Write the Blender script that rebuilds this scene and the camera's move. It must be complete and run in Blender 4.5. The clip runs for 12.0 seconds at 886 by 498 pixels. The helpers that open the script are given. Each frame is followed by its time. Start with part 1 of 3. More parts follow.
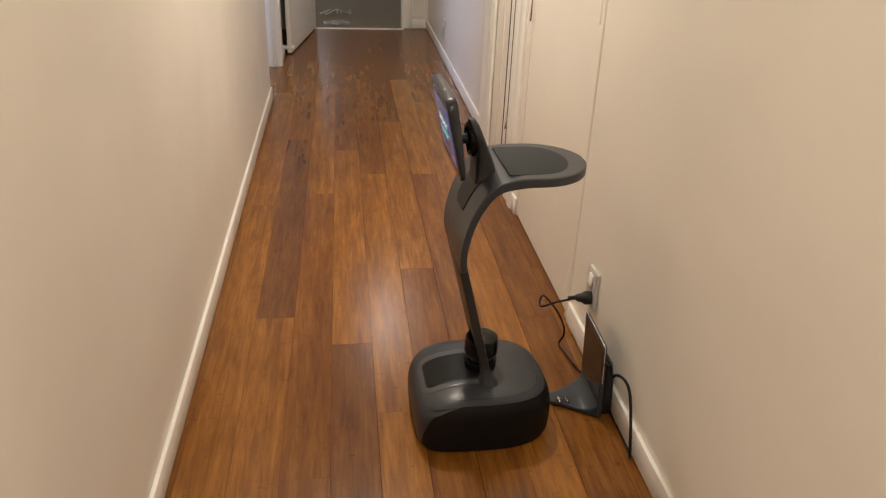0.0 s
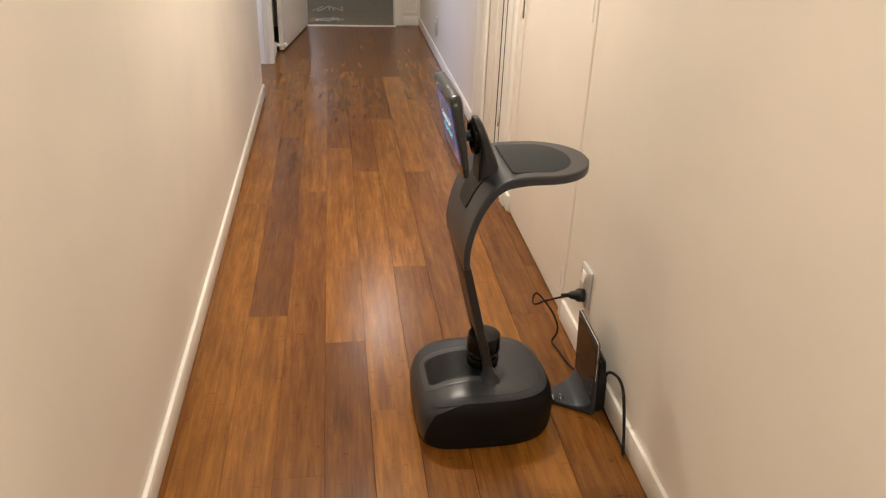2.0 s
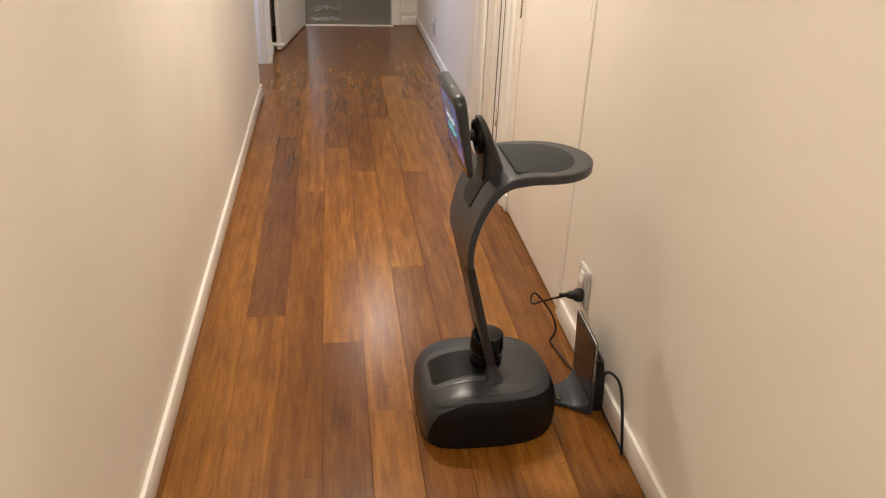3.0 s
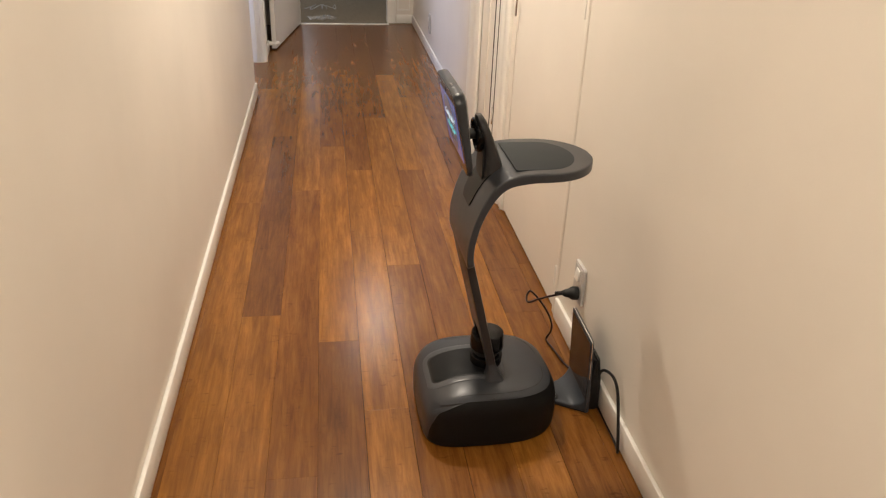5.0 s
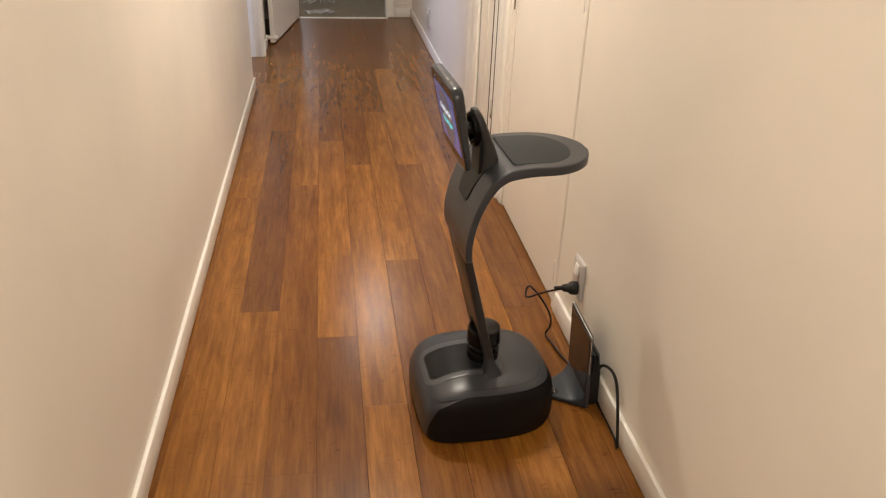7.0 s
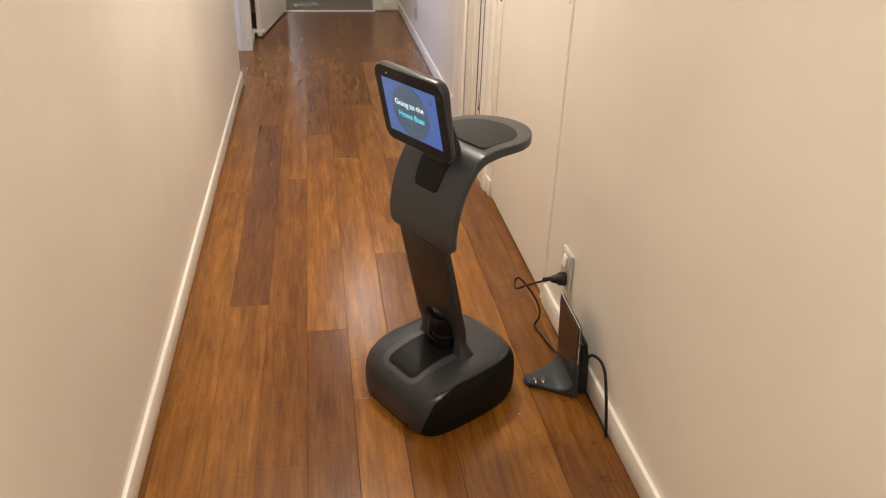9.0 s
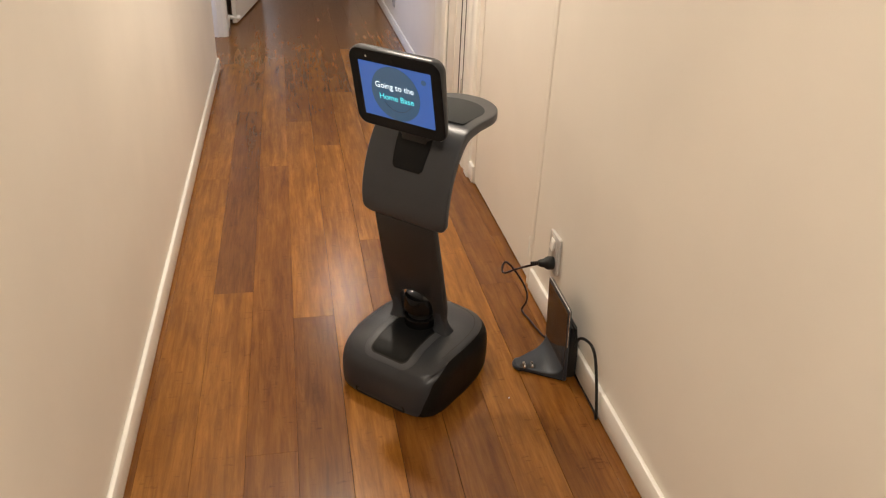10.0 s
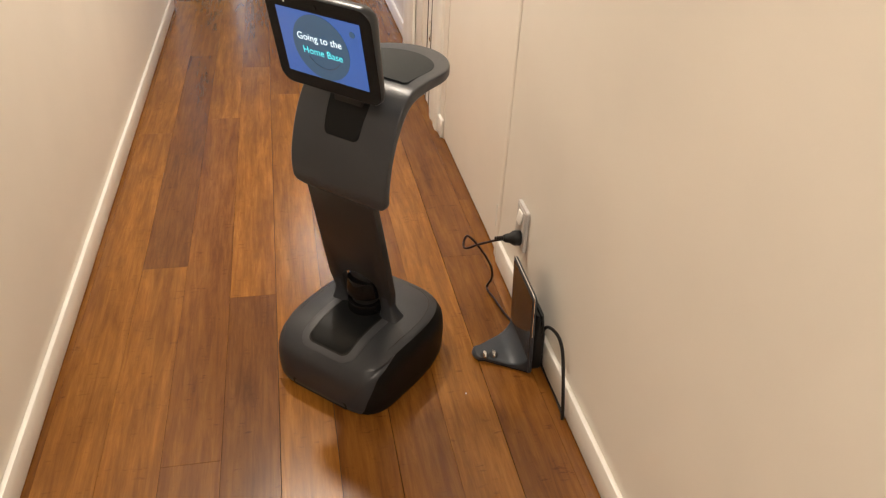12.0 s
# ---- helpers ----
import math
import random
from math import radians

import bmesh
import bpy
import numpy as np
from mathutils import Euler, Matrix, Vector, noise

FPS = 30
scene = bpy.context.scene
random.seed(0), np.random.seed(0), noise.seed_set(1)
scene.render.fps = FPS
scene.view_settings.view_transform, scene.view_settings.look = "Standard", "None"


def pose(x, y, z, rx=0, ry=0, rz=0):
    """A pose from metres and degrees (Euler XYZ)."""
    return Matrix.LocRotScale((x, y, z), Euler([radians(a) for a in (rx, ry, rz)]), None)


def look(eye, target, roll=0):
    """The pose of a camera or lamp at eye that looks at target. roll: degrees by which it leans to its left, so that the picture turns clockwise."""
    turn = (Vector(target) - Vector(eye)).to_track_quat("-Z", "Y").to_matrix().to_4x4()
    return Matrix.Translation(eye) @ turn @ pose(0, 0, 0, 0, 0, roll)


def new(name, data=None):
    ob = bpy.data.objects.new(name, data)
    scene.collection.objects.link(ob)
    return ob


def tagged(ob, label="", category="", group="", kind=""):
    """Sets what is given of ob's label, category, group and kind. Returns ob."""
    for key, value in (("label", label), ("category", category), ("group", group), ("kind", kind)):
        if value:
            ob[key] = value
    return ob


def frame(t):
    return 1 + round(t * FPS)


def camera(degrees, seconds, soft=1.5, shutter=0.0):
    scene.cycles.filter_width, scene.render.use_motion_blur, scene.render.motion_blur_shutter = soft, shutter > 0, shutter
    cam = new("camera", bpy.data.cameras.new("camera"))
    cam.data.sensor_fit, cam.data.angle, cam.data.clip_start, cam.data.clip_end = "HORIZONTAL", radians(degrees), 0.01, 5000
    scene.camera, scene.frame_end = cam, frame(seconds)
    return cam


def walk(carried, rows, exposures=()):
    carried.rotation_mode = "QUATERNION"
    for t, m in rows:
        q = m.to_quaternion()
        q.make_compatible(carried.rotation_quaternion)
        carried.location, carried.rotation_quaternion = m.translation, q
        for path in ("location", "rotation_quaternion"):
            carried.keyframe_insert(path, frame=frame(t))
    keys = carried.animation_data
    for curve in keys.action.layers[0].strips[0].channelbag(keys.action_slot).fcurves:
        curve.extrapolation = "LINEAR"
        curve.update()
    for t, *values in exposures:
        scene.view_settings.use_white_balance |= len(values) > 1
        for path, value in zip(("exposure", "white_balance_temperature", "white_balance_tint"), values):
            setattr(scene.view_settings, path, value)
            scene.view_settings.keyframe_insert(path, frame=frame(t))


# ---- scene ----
cam = camera(60.7, 12.0, soft=1.2)

PATH = [
    (0, (0.094, 0.747, 1.412), (0.342, 2.511, 0.502), 2.2),
    (0.5, (0.093, 0.748, 1.413), (0.348, 2.509, 0.501), 2.3),
    (1, (0.096, 0.751, 1.411), (0.354, 2.512, 0.498), 2.2),
    (1.5, (0.095, 0.748, 1.412), (0.358, 2.507, 0.498), 2.2),
    (2, (0.094, 0.75, 1.413), (0.36, 2.508, 0.497), 2.3),
    (2.5, (0.095, 0.753, 1.41), (0.364, 2.511, 0.495), 2.3),
    (3, (0.095, 0.753, 1.413), (0.366, 2.51, 0.496), 2.3),
    (5, (0.1, 0.756, 1.411), (0.379, 2.51, 0.491), 2.2),
    (5.5, (0.1, 0.759, 1.411), (0.38, 2.511, 0.488), 2.2),
    (6, (0.098, 0.764, 1.408), (0.379, 2.514, 0.482), 2.1),
    (6.5, (0.105, 0.766, 1.408), (0.384, 2.514, 0.478), 2.1),
    (8.5, (0.106, 0.759, 1.412), (0.392, 2.499, 0.469), 1.8),
    (9, (0.109, 0.756, 1.411), (0.412, 2.491, 0.462), 1.9),
    (9.5, (0.103, 0.761, 1.401), (0.433, 2.486, 0.445), 2.1),
    (10, (0.07, 0.766, 1.387), (0.438, 2.477, 0.419), 2.6),
    (10.5, (0.06, 0.787, 1.372), (0.457, 2.478, 0.379), 2.9),
    (11, (0.097, 0.847, 1.352), (0.499, 2.515, 0.324), 3.0),
    (11.5, (0.157, 0.942, 1.352), (0.551, 2.587, 0.285), 3.2),
    (12, (0.232, 1.023, 1.342), (0.609, 2.647, 0.237), 3.2),
]

# exposure and light
walk(cam, [(t, look(eye, target, roll)) for t, eye, target, roll in PATH], exposures=[(0.0, -0.27), (0.2, 0.0), (10.5, 0.0), (11.5, 0.06), (12.0, 0.07)])

world = bpy.data.worlds.new("world")
scene.world = world
world.use_nodes = True
bg = world.node_tree.nodes["Background"]
sky = world.node_tree.nodes.new("ShaderNodeTexSky")
sky.sky_type, sky.sun_disc = "NISHITA", False
sky.sun_elevation, sky.sun_rotation = radians(12), radians(200)
world.node_tree.links.new(sky.outputs["Color"], bg.inputs["Color"])
bg.inputs["Strength"].default_value = 0.05

CEIL = 2.4
WARM = (1.0, 0.875, 0.73)
LAMPS = [(0.20, 3.60), (0.42, 6.55), (0.22, 0.5)]
POWER = [34, 12.5, 29.5]
for (lx, ly), watts in zip(LAMPS, POWER):
    lamp = bpy.data.lights.new("downlight_glow", "AREA")
    lamp.shape, lamp.size, lamp.energy, lamp.color = "DISK", 0.13, watts, WARM
    ob = new("downlight_glow", lamp)
    ob.matrix_world = pose(lx, ly, CEIL - 0.03)
# daylight from the windows of the far room and of the side room
for name, size, watts, tint, eye, aim in (("window_daylight", (1.0, 1.1), 17, (0.82, 0.88, 1.0), (-0.7, 11.06, 1.5), (0.6, 7.0, 0.6)), ("side_window_daylight", (0.9, 1.1), 27, (0.50, 0.62, 1.0), (-1.46, 6.25, 1.5), (0.9, 6.7, 0.4))):
    day = bpy.data.lights.new(name, "AREA")
    day.shape, day.size, day.size_y, day.energy, day.color = "RECTANGLE", *size, watts, tint
    new(name, day).matrix_world = look(eye, aim)


# ---- materials ----
class Mat:
    """A small helper round one node material."""

    def __init__(self, name, rough=0.5, metal=0.0, spec=0.5):
        self.mat = bpy.data.materials.new(name)
        self.mat.use_nodes = True
        self.tree = self.mat.node_tree
        self.b = self.tree.nodes["Principled BSDF"]
        self.set("Roughness", rough), self.set("Metallic", metal), self.set("Specular IOR Level", spec)

    def set(self, key, value):
        self.b.inputs[key].default_value = value

    def node(self, kind, **values):
        n = self.tree.nodes.new(kind)
        for k, v in values.items():
            n.inputs[k].default_value = v
        return n

    def link(self, a, b):
        self.tree.links.new(a, b)

    def place(self, scale=(1, 1, 1), world_space=True, shuffle=False):
        geo = self.tree.nodes.new("ShaderNodeNewGeometry" if world_space else "ShaderNodeTexCoord")
        out = geo.outputs["Position" if world_space else "Object"]
        if shuffle:
            info = self.tree.nodes.new("ShaderNodeObjectInfo")
            mul = self.tree.nodes.new("ShaderNodeVectorMath")
            mul.operation = "MULTIPLY_ADD"
            self.link(info.outputs["Random"], mul.inputs[0])
            mul.inputs[1].default_value = (7.3, 11.9, 5.1)
            self.link(out, mul.inputs[2])
            out = mul.outputs[0]
        m = self.tree.nodes.new("ShaderNodeMapping")
        m.inputs["Scale"].default_value = scale
        self.link(out, m.inputs["Vector"])
        return m.outputs["Vector"]

    def noise(self, vec, scale, detail=3.0, rough=0.5):
        n = self.node("ShaderNodeTexNoise", Scale=scale, Detail=detail, Roughness=rough)
        self.link(vec, n.inputs["Vector"])
        return n.outputs["Fac"]

    def ramp(self, fac, stops):
        r = self.tree.nodes.new("ShaderNodeValToRGB")
        e = r.color_ramp.elements
        while len(e) < len(stops):
            e.new(0.5)
        for el, (p, c) in zip(e, stops):
            el.position, el.color = p, (*c, 1) if len(c) == 3 else c
        self.link(fac, r.inputs["Fac"])
        return r.outputs["Color"]

    def mix(self, a, b, fac, how="MIX"):
        m = self.tree.nodes.new("ShaderNodeMix")
        m.data_type, m.blend_type = "RGBA", how
        if isinstance(fac, float):
            m.inputs["Factor"].default_value = fac
        else:
            self.link(fac, m.inputs["Factor"])
        for sock, v in ((m.inputs["A"], a), (m.inputs["B"], b)):
            if isinstance(v, tuple):
                sock.default_value = (*v, 1)
            else:
                self.link(v, sock)
        return m.outputs["Result"]

    def colour(self, out):
        if isinstance(out, tuple):
            self.set("Base Color", (*out, 1))
        else:
            self.link(out, self.b.inputs["Base Color"])
        return self

    def rough(self, fac, lo, hi):
        r = self.node("ShaderNodeMapRange")
        self.link(fac, r.inputs["Value"])
        r.inputs["To Min"].default_value, r.inputs["To Max"].default_value = lo, hi
        self.link(r.outputs["Result"], self.b.inputs["Roughness"])

    def bump(self, fac, strength, dist):
        n = self.node("ShaderNodeBump", Strength=strength, Distance=dist)
        self.link(fac, n.inputs["Height"])
        self.link(n.outputs["Normal"], self.b.inputs["Normal"])
        return self


def bamboo(name, dark, mid, light):
    m = Mat(name, 0.28, spec=0.36)
    fibre = m.noise(m.place((1, 0.05, 1), shuffle=True), 120, 3, 0.6)
    streak = m.noise(m.place((1, 0.085, 1), shuffle=True), 42, 6, 0.72)
    streak.node.inputs["Distortion"].default_value = 0.5
    band = m.noise(m.place((1, 0.06, 1), shuffle=True), 13, 3, 0.5)
    cloud = m.noise(m.place((1, 0.4, 1), shuffle=True), 9, 5, 0.65)
    tick = m.noise(m.place((0.35, 1.5, 1), shuffle=True), 75, 3, 0.6)
    where = m.noise(m.place((1, 0.6, 1), shuffle=True), 22, 2)
    c = m.ramp(streak, [(0.31, dark), (0.5, mid), (0.69, light)])
    c = m.mix(c, m.ramp(band, [(0.32, (0.80, 0.77, 0.74)), (0.5, (1, 1, 1)), (0.7, (1.15, 1.17, 1.17))]), 0.75, "MULTIPLY")
    c = m.mix(c, m.ramp(fibre, [(0.36, (0.62, 0.55, 0.49)), (0.60, (1, 1, 1))]), 0.42, "MULTIPLY")
    c = m.mix(c, m.ramp(cloud, [(0.3, (0.74, 0.70, 0.67)), (0.7, (1.13, 1.13, 1.11))]), 0.65, "MULTIPLY")
    spots = m.mix((1, 1, 1), m.ramp(tick, [(0.58, (1, 1, 1)), (0.70, (0.55, 0.48, 0.42))]), m.ramp(where, [(0.50, (0, 0, 0)), (0.62, (1, 1, 1))]))
    c = m.mix(c, spots, 0.8, "MULTIPLY")
    info = m.tree.nodes.new("ShaderNodeObjectInfo")
    c = m.mix(c, m.ramp(info.outputs["Random"], [(0.0, (0.92, 0.90, 0.89)), (1.0, (1.08, 1.06, 1.03))]), 0.8, "MULTIPLY")
    m.colour(c)
    scuff = m.noise(m.place((1, 0.2, 1)), 9, 5, 0.6)
    m.rough(scuff, 0.225, 0.275)
    return m.mat


WOOD = {"g": bamboo("bamboo_golden", (0.182, 0.069, 0.0096), (0.262, 0.107, 0.0160), (0.345, 0.154, 0.026)),
        "m": bamboo("bamboo_brown", (0.132, 0.048, 0.0082), (0.196, 0.0765, 0.0130), (0.262, 0.111, 0.021)),
        "d": bamboo("bamboo_dark", (0.114, 0.0425, 0.0090), (0.162, 0.0635, 0.0134), (0.212, 0.088, 0.0188))}


def paint(name, rgb, rough, bumpy=0.12, tint=0.06):
    m = Mat(name, rough)
    big = m.noise(m.place(), 1.7, 3)
    small = m.noise(m.place(), 260, 3)
    low = tuple(c * (1 - tint) for c in rgb)
    high = tuple(min(0.95, c * (1 + tint * 0.5)) for c in rgb)
    m.colour(m.ramp(big, [(0.3, low), (0.7, high)]))
    m.rough(m.noise(m.place(), 30, 3), rough - 0.06, rough + 0.08)
    m.bump(small, bumpy, 0.0012)
    return m.mat


WALL = paint("wall_paint", (0.79, 0.745, 0.675), 0.55)
TRIM = paint("trim_gloss_paint", (0.84, 0.82, 0.77), 0.32, 0.05, 0.04)
DOOR = paint("door_paint", (0.81, 0.765, 0.695), 0.42, 0.06, 0.04)
CEILING = paint("ceiling_paint", (0.8, 0.79, 0.76), 0.8)


def plastic(name, rgb, rough, speck=0.12, bumpy=0.1, scale=900, spec=0.32):
    m = Mat(name, rough, spec=spec)
    n = m.noise(m.place(world_space=False), scale, 2)
    big = m.noise(m.place(world_space=False), 14, 4)
    c = m.ramp(n, [(0.3, tuple(v * (1 - speck) for v in rgb)), (0.7, tuple(v * (1 + speck) for v in rgb))])
    m.colour(m.mix(c, m.ramp(big, [(0.3, (0.93, 0.93, 0.93)), (0.7, (1.04, 1.04, 1.04))]), 0.8, "MULTIPLY"))
    m.rough(big, rough - 0.05, rough + 0.07)
    m.bump(n, bumpy, 0.0004)
    return m.mat


SHELL = plastic("robot_grey_shell", (0.032, 0.0355, 0.0425), 0.34, spec=0.42)
DECK = plastic("robot_deck_surround", (0.060, 0.064, 0.072), 0.32, spec=0.42)
HEAD = plastic("tablet_housing_grey", (0.024, 0.027, 0.032), 0.30, spec=0.40)
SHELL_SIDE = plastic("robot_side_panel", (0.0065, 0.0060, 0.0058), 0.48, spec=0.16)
COLUMN = plastic("robot_column_plastic", (0.025, 0.0235, 0.024), 0.38)
RUBBER = plastic("robot_dark_pad", (0.0065, 0.0072, 0.0078), 0.34, 0.2, 0.1, 500, 0.15)
FELT = plastic("tray_mat_rubber", (0.028, 0.033, 0.035), 0.75, 0.25, 0.4, 380)
GLOSS = plastic("gloss_black_plastic", (0.004, 0.004, 0.0045), 0.09, 0.05, 0.0, spec=0.2)
BEZEL = plastic("tablet_bezel_glass", (0.004, 0.004, 0.005), 0.10, 0.05, 0.0, spec=0.16)
RED_CORD = plastic("brown_black_cord", (0.022, 0.008, 0.0065), 0.4)
MATTE_BLACK = plastic("matte_black_plastic", (0.012, 0.012, 0.012), 0.5)
CORD = plastic("black_cord_rubber", (0.008, 0.007, 0.007), 0.45)
DOCK = plastic("dock_blue_grey_plastic", (0.038, 0.045, 0.056), 0.36)
SWITCH = plastic("white_socket_plastic", (0.54, 0.52, 0.50), 0.3, 0.02, 0.0)
chrome = Mat("chrome", 0.12, 1.0)
chrome.colour((0.93, 0.94, 0.95))
CHROME = chrome.mat
dark = Mat("dark_gap", 0.8)
dark.colour((0.02, 0.017, 0.014))
GAP = dark.mat
smoked = Mat("smoked_gloss_panel", 0.07)
smoked.colour(smoked.ramp(smoked.noise(smoked.place((6, 6, 1), world_space=False), 12, 4), [(0.35, (0.02, 0.015, 0.012)), (0.7, (0.05, 0.035, 0.026))]))
SMOKED = smoked.mat
carpet = Mat("grey_carpet", 0.95, spec=0.1)
carpet.colour(carpet.ramp(carpet.noise(carpet.place(), 55, 5, 0.7), [(0.3, (0.21, 0.170, 0.120)), (0.7, (0.36, 0.30, 0.22))]))
carpet.bump(carpet.noise(carpet.place(), 420, 3), 0.8, 0.006)
CARPET = carpet.mat
film = Mat("clear_plastic_wrap", 0.2)
film.colour((0.75, 0.76, 0.78))
film.set("Alpha", 0.35)
WRAP = film.mat


def glow(name, rgb, power, rough=0.15, glass=True):
    m = Mat(name, rough)
    m.colour(tuple(c * 0.05 for c in rgb))
    m.set("Emission Color", (*rgb, 1)), m.set("Emission Strength", power)
    if glass:
        m.set("Coat Weight", 1.0), m.set("Coat IOR", 1.8), m.set("Coat Roughness", 0.06), m.set("Coat Tint", (0.72, 0.74, 0.74, 1))
    return m.mat


SCREEN = glow("screen_blue", (0.012, 0.125, 0.50), 1.1)
SCREEN_DISC = glow("screen_slate_disc", (0.014, 0.098, 0.20), 1.05)
SCREEN_ARC = glow("screen_dark_arc", (0.03, 0.06, 0.10), 0.8)
TEXT_WHITE = glow("screen_white_text", (0.85, 0.95, 1.0), 1.9)
TEXT_CYAN = glow("screen_cyan_text", (0.12, 0.80, 0.85), 1.8)
LENS_GLOW = glow("downlight_lens", WARM, 12.0, glass=False)


# ---- mesh helpers ----
def mesh_of(name, bm, material, smooth=True):
    bmesh.ops.recalc_face_normals(bm, faces=bm.faces)
    me = bpy.data.meshes.new(name)
    bm.to_mesh(me)
    bm.free()
    me.materials.append(material)
    if smooth:
        me.shade_smooth()
        me.set_sharp_from_angle(angle=radians(38))
    return me


def part(name, bm, material, parent=None, label="", smooth=True):
    """One mesh object; under parent if given."""
    ob = new(name, mesh_of(name, bm, material, smooth))
    if parent is not None:
        ob.parent = parent
    return tagged(ob, label)


def thing(name, label, category, group="", at=None, kind=""):
    ob = new(name)
    ob.empty_display_size = 0.1
    if at is not None:
        ob.matrix_world = at
    return tagged(ob, label, category, group, kind)


def box(x0, x1, y0, y1, z0, z1, bevel=0.0, seg=1, bm=None):
    bm = bm or bmesh.new()
    vs = [bm.verts.new((x, y, z)) for x in (x0, x1) for y in (y0, y1) for z in (z0, z1)]
    fs = [bm.faces.new([vs[i] for i in f]) for f in ((0, 1, 3, 2), (4, 6, 7, 5), (0, 4, 5, 1), (2, 3, 7, 6), (0, 2, 6, 4), (1, 5, 7, 3))]
    if bevel:
        edges = list({e for f in fs for e in f.edges})
        bmesh.ops.bevel(bm, geom=edges, offset=bevel, segments=seg, affect="EDGES", profile=0.5)
    return bm


def cyl(r0, r1, z0, z1, n=32, bevel=0.0, bm=None, m=None):
    bm = bm or bmesh.new()
    rings = []
    prof = [(r0, z0), (r1, z1)]
    if bevel:
        prof = [(r0 - bevel, z0), (r0, z0 + bevel), (r1, z1 - bevel), (r1 - bevel * 0.3, z1 - bevel * 0.3), (r1 - bevel, z1)]
    for r, z in prof:
        rings.append([bm.verts.new((r * math.cos(a), r * math.sin(a), z)) for a in (2 * math.pi * i / n for i in range(n))])
    for a, b in zip(rings, rings[1:]):
        for i in range(n):
            bm.faces.new((a[i], a[(i + 1) % n], b[(i + 1) % n], b[i]))
    bm.faces.new(rings[0][::-1]), bm.faces.new(rings[-1])
    if m is not None:
        bmesh.ops.transform(bm, matrix=m, verts=[v for r in rings for v in r])
    return bm


def loft(rings, bm=None, caps=True):
    bm = bm or bmesh.new()
    vs = [[bm.verts.new(p) for p in r] for r in rings]
    n = len(vs[0])
    for a, b in zip(vs, vs[1:]):
        for i in range(n):
            bm.faces.new((a[i], a[(i + 1) % n], b[(i + 1) % n], b[i]))
    if caps:
        bm.faces.new(vs[0][::-1]), bm.faces.new(vs[-1])
    return bm


def smooth_line(pts, steps=10):
    """Catmull-Rom through the points."""
    P = [Vector(p) for p in pts]
    P = [2 * P[0] - P[1]] + P + [2 * P[-1] - P[-2]]
    out = []
    for a, b, c, d in zip(P, P[1:], P[2:], P[3:]):
        for i in range(steps):
            t = i / steps
            out.append(0.5 * (2 * b + (c - a) * t + (2 * a - 5 * b + 4 * c - d) * t * t + (3 * b - a - 3 * c + d) * t ** 3))
    return out + [P[-2]]


def tube(pts, r, steps=10, n=10, bm=None):
    line = smooth_line(pts, steps)
    rings, up = [], Vector((0.3, 0.2, 1)).normalized()
    for i, p in enumerate(line):
        d = (line[min(i + 1, len(line) - 1)] - line[max(i - 1, 0)]).normalized()
        side = d.cross(up).normalized()
        up = side.cross(d).normalized()
        rings.append([p + r * (math.cos(a) * side + math.sin(a) * up) for a in (2 * math.pi * k / n for k in range(n))])
    return loft(rings, bm)


def plate(outline, thick, bevel=0.0, seg=2):
    """A flat outline in x, y, raised by thick along z."""
    bm = bmesh.new()
    vs = [bm.verts.new((x, y, 0)) for x, y in outline]
    f = bm.faces.new(vs)
    top = bmesh.ops.extrude_face_region(bm, geom=[f])["geom"]
    bmesh.ops.translate(bm, vec=(0, 0, thick), verts=[g for g in top if isinstance(g, bmesh.types.BMVert)])
    bmesh.ops.recalc_face_normals(bm, faces=bm.faces)
    if bevel:
        edges = [e for e in bm.edges if abs(e.verts[0].co.z - e.verts[1].co.z) < 1e-6]
        bmesh.ops.bevel(bm, geom=edges, offset=bevel, segments=seg, affect="EDGES", profile=0.5)
    return bm


def round_rect(w, h, r, n=6):
    out = []
    for cx, cy, a0 in ((w - r, h - r, 0), (r - w, h - r, 90), (r - w, r - h, 180), (w - r, r - h, 270)):
        out += [(cx + r * math.cos(radians(a0 + 90 * i / n)), cy + r * math.sin(radians(a0 + 90 * i / n))) for i in range(n + 1)]
    return out


def turned(bm, m):
    bmesh.ops.transform(bm, matrix=m, verts=bm.verts)
    return bm


# ---- the hall ----
LW, RW, RF = -0.38, 0.850, 0.890      # faces of the left wall, the near and the far right wall
BACK, END = -1.7, 8.06
H = CEIL


def wall(name, label, x0, x1, y0, y1, z0=0.0, z1=H, mat=WALL):
    return tagged(part(name, box(x0, x1, y0, y1, z0, z1), mat, smooth=False), label, "wall", kind="structure")


def skirting(x0, x1, y0, y1, h=0.082):
    """A board along a wall with a rounded top edge."""
    bm = box(x0, x1, y0, y1, 0.004, h, 0.004, 2)
    return tagged(part("baseboard", bm, TRIM), "cream-white painted low baseboard along the wall", "baseboard", kind="structure")


tagged(part("subfloor", box(-0.5, 1.0, BACK, END - 0.06, -0.06, -0.012), GAP, smooth=False), "dark subfloor under the bamboo boards", "floor", kind="structure")
floor = thing("floor", "glossy brown strand bamboo plank floor of the hall", "floor", kind="structure")

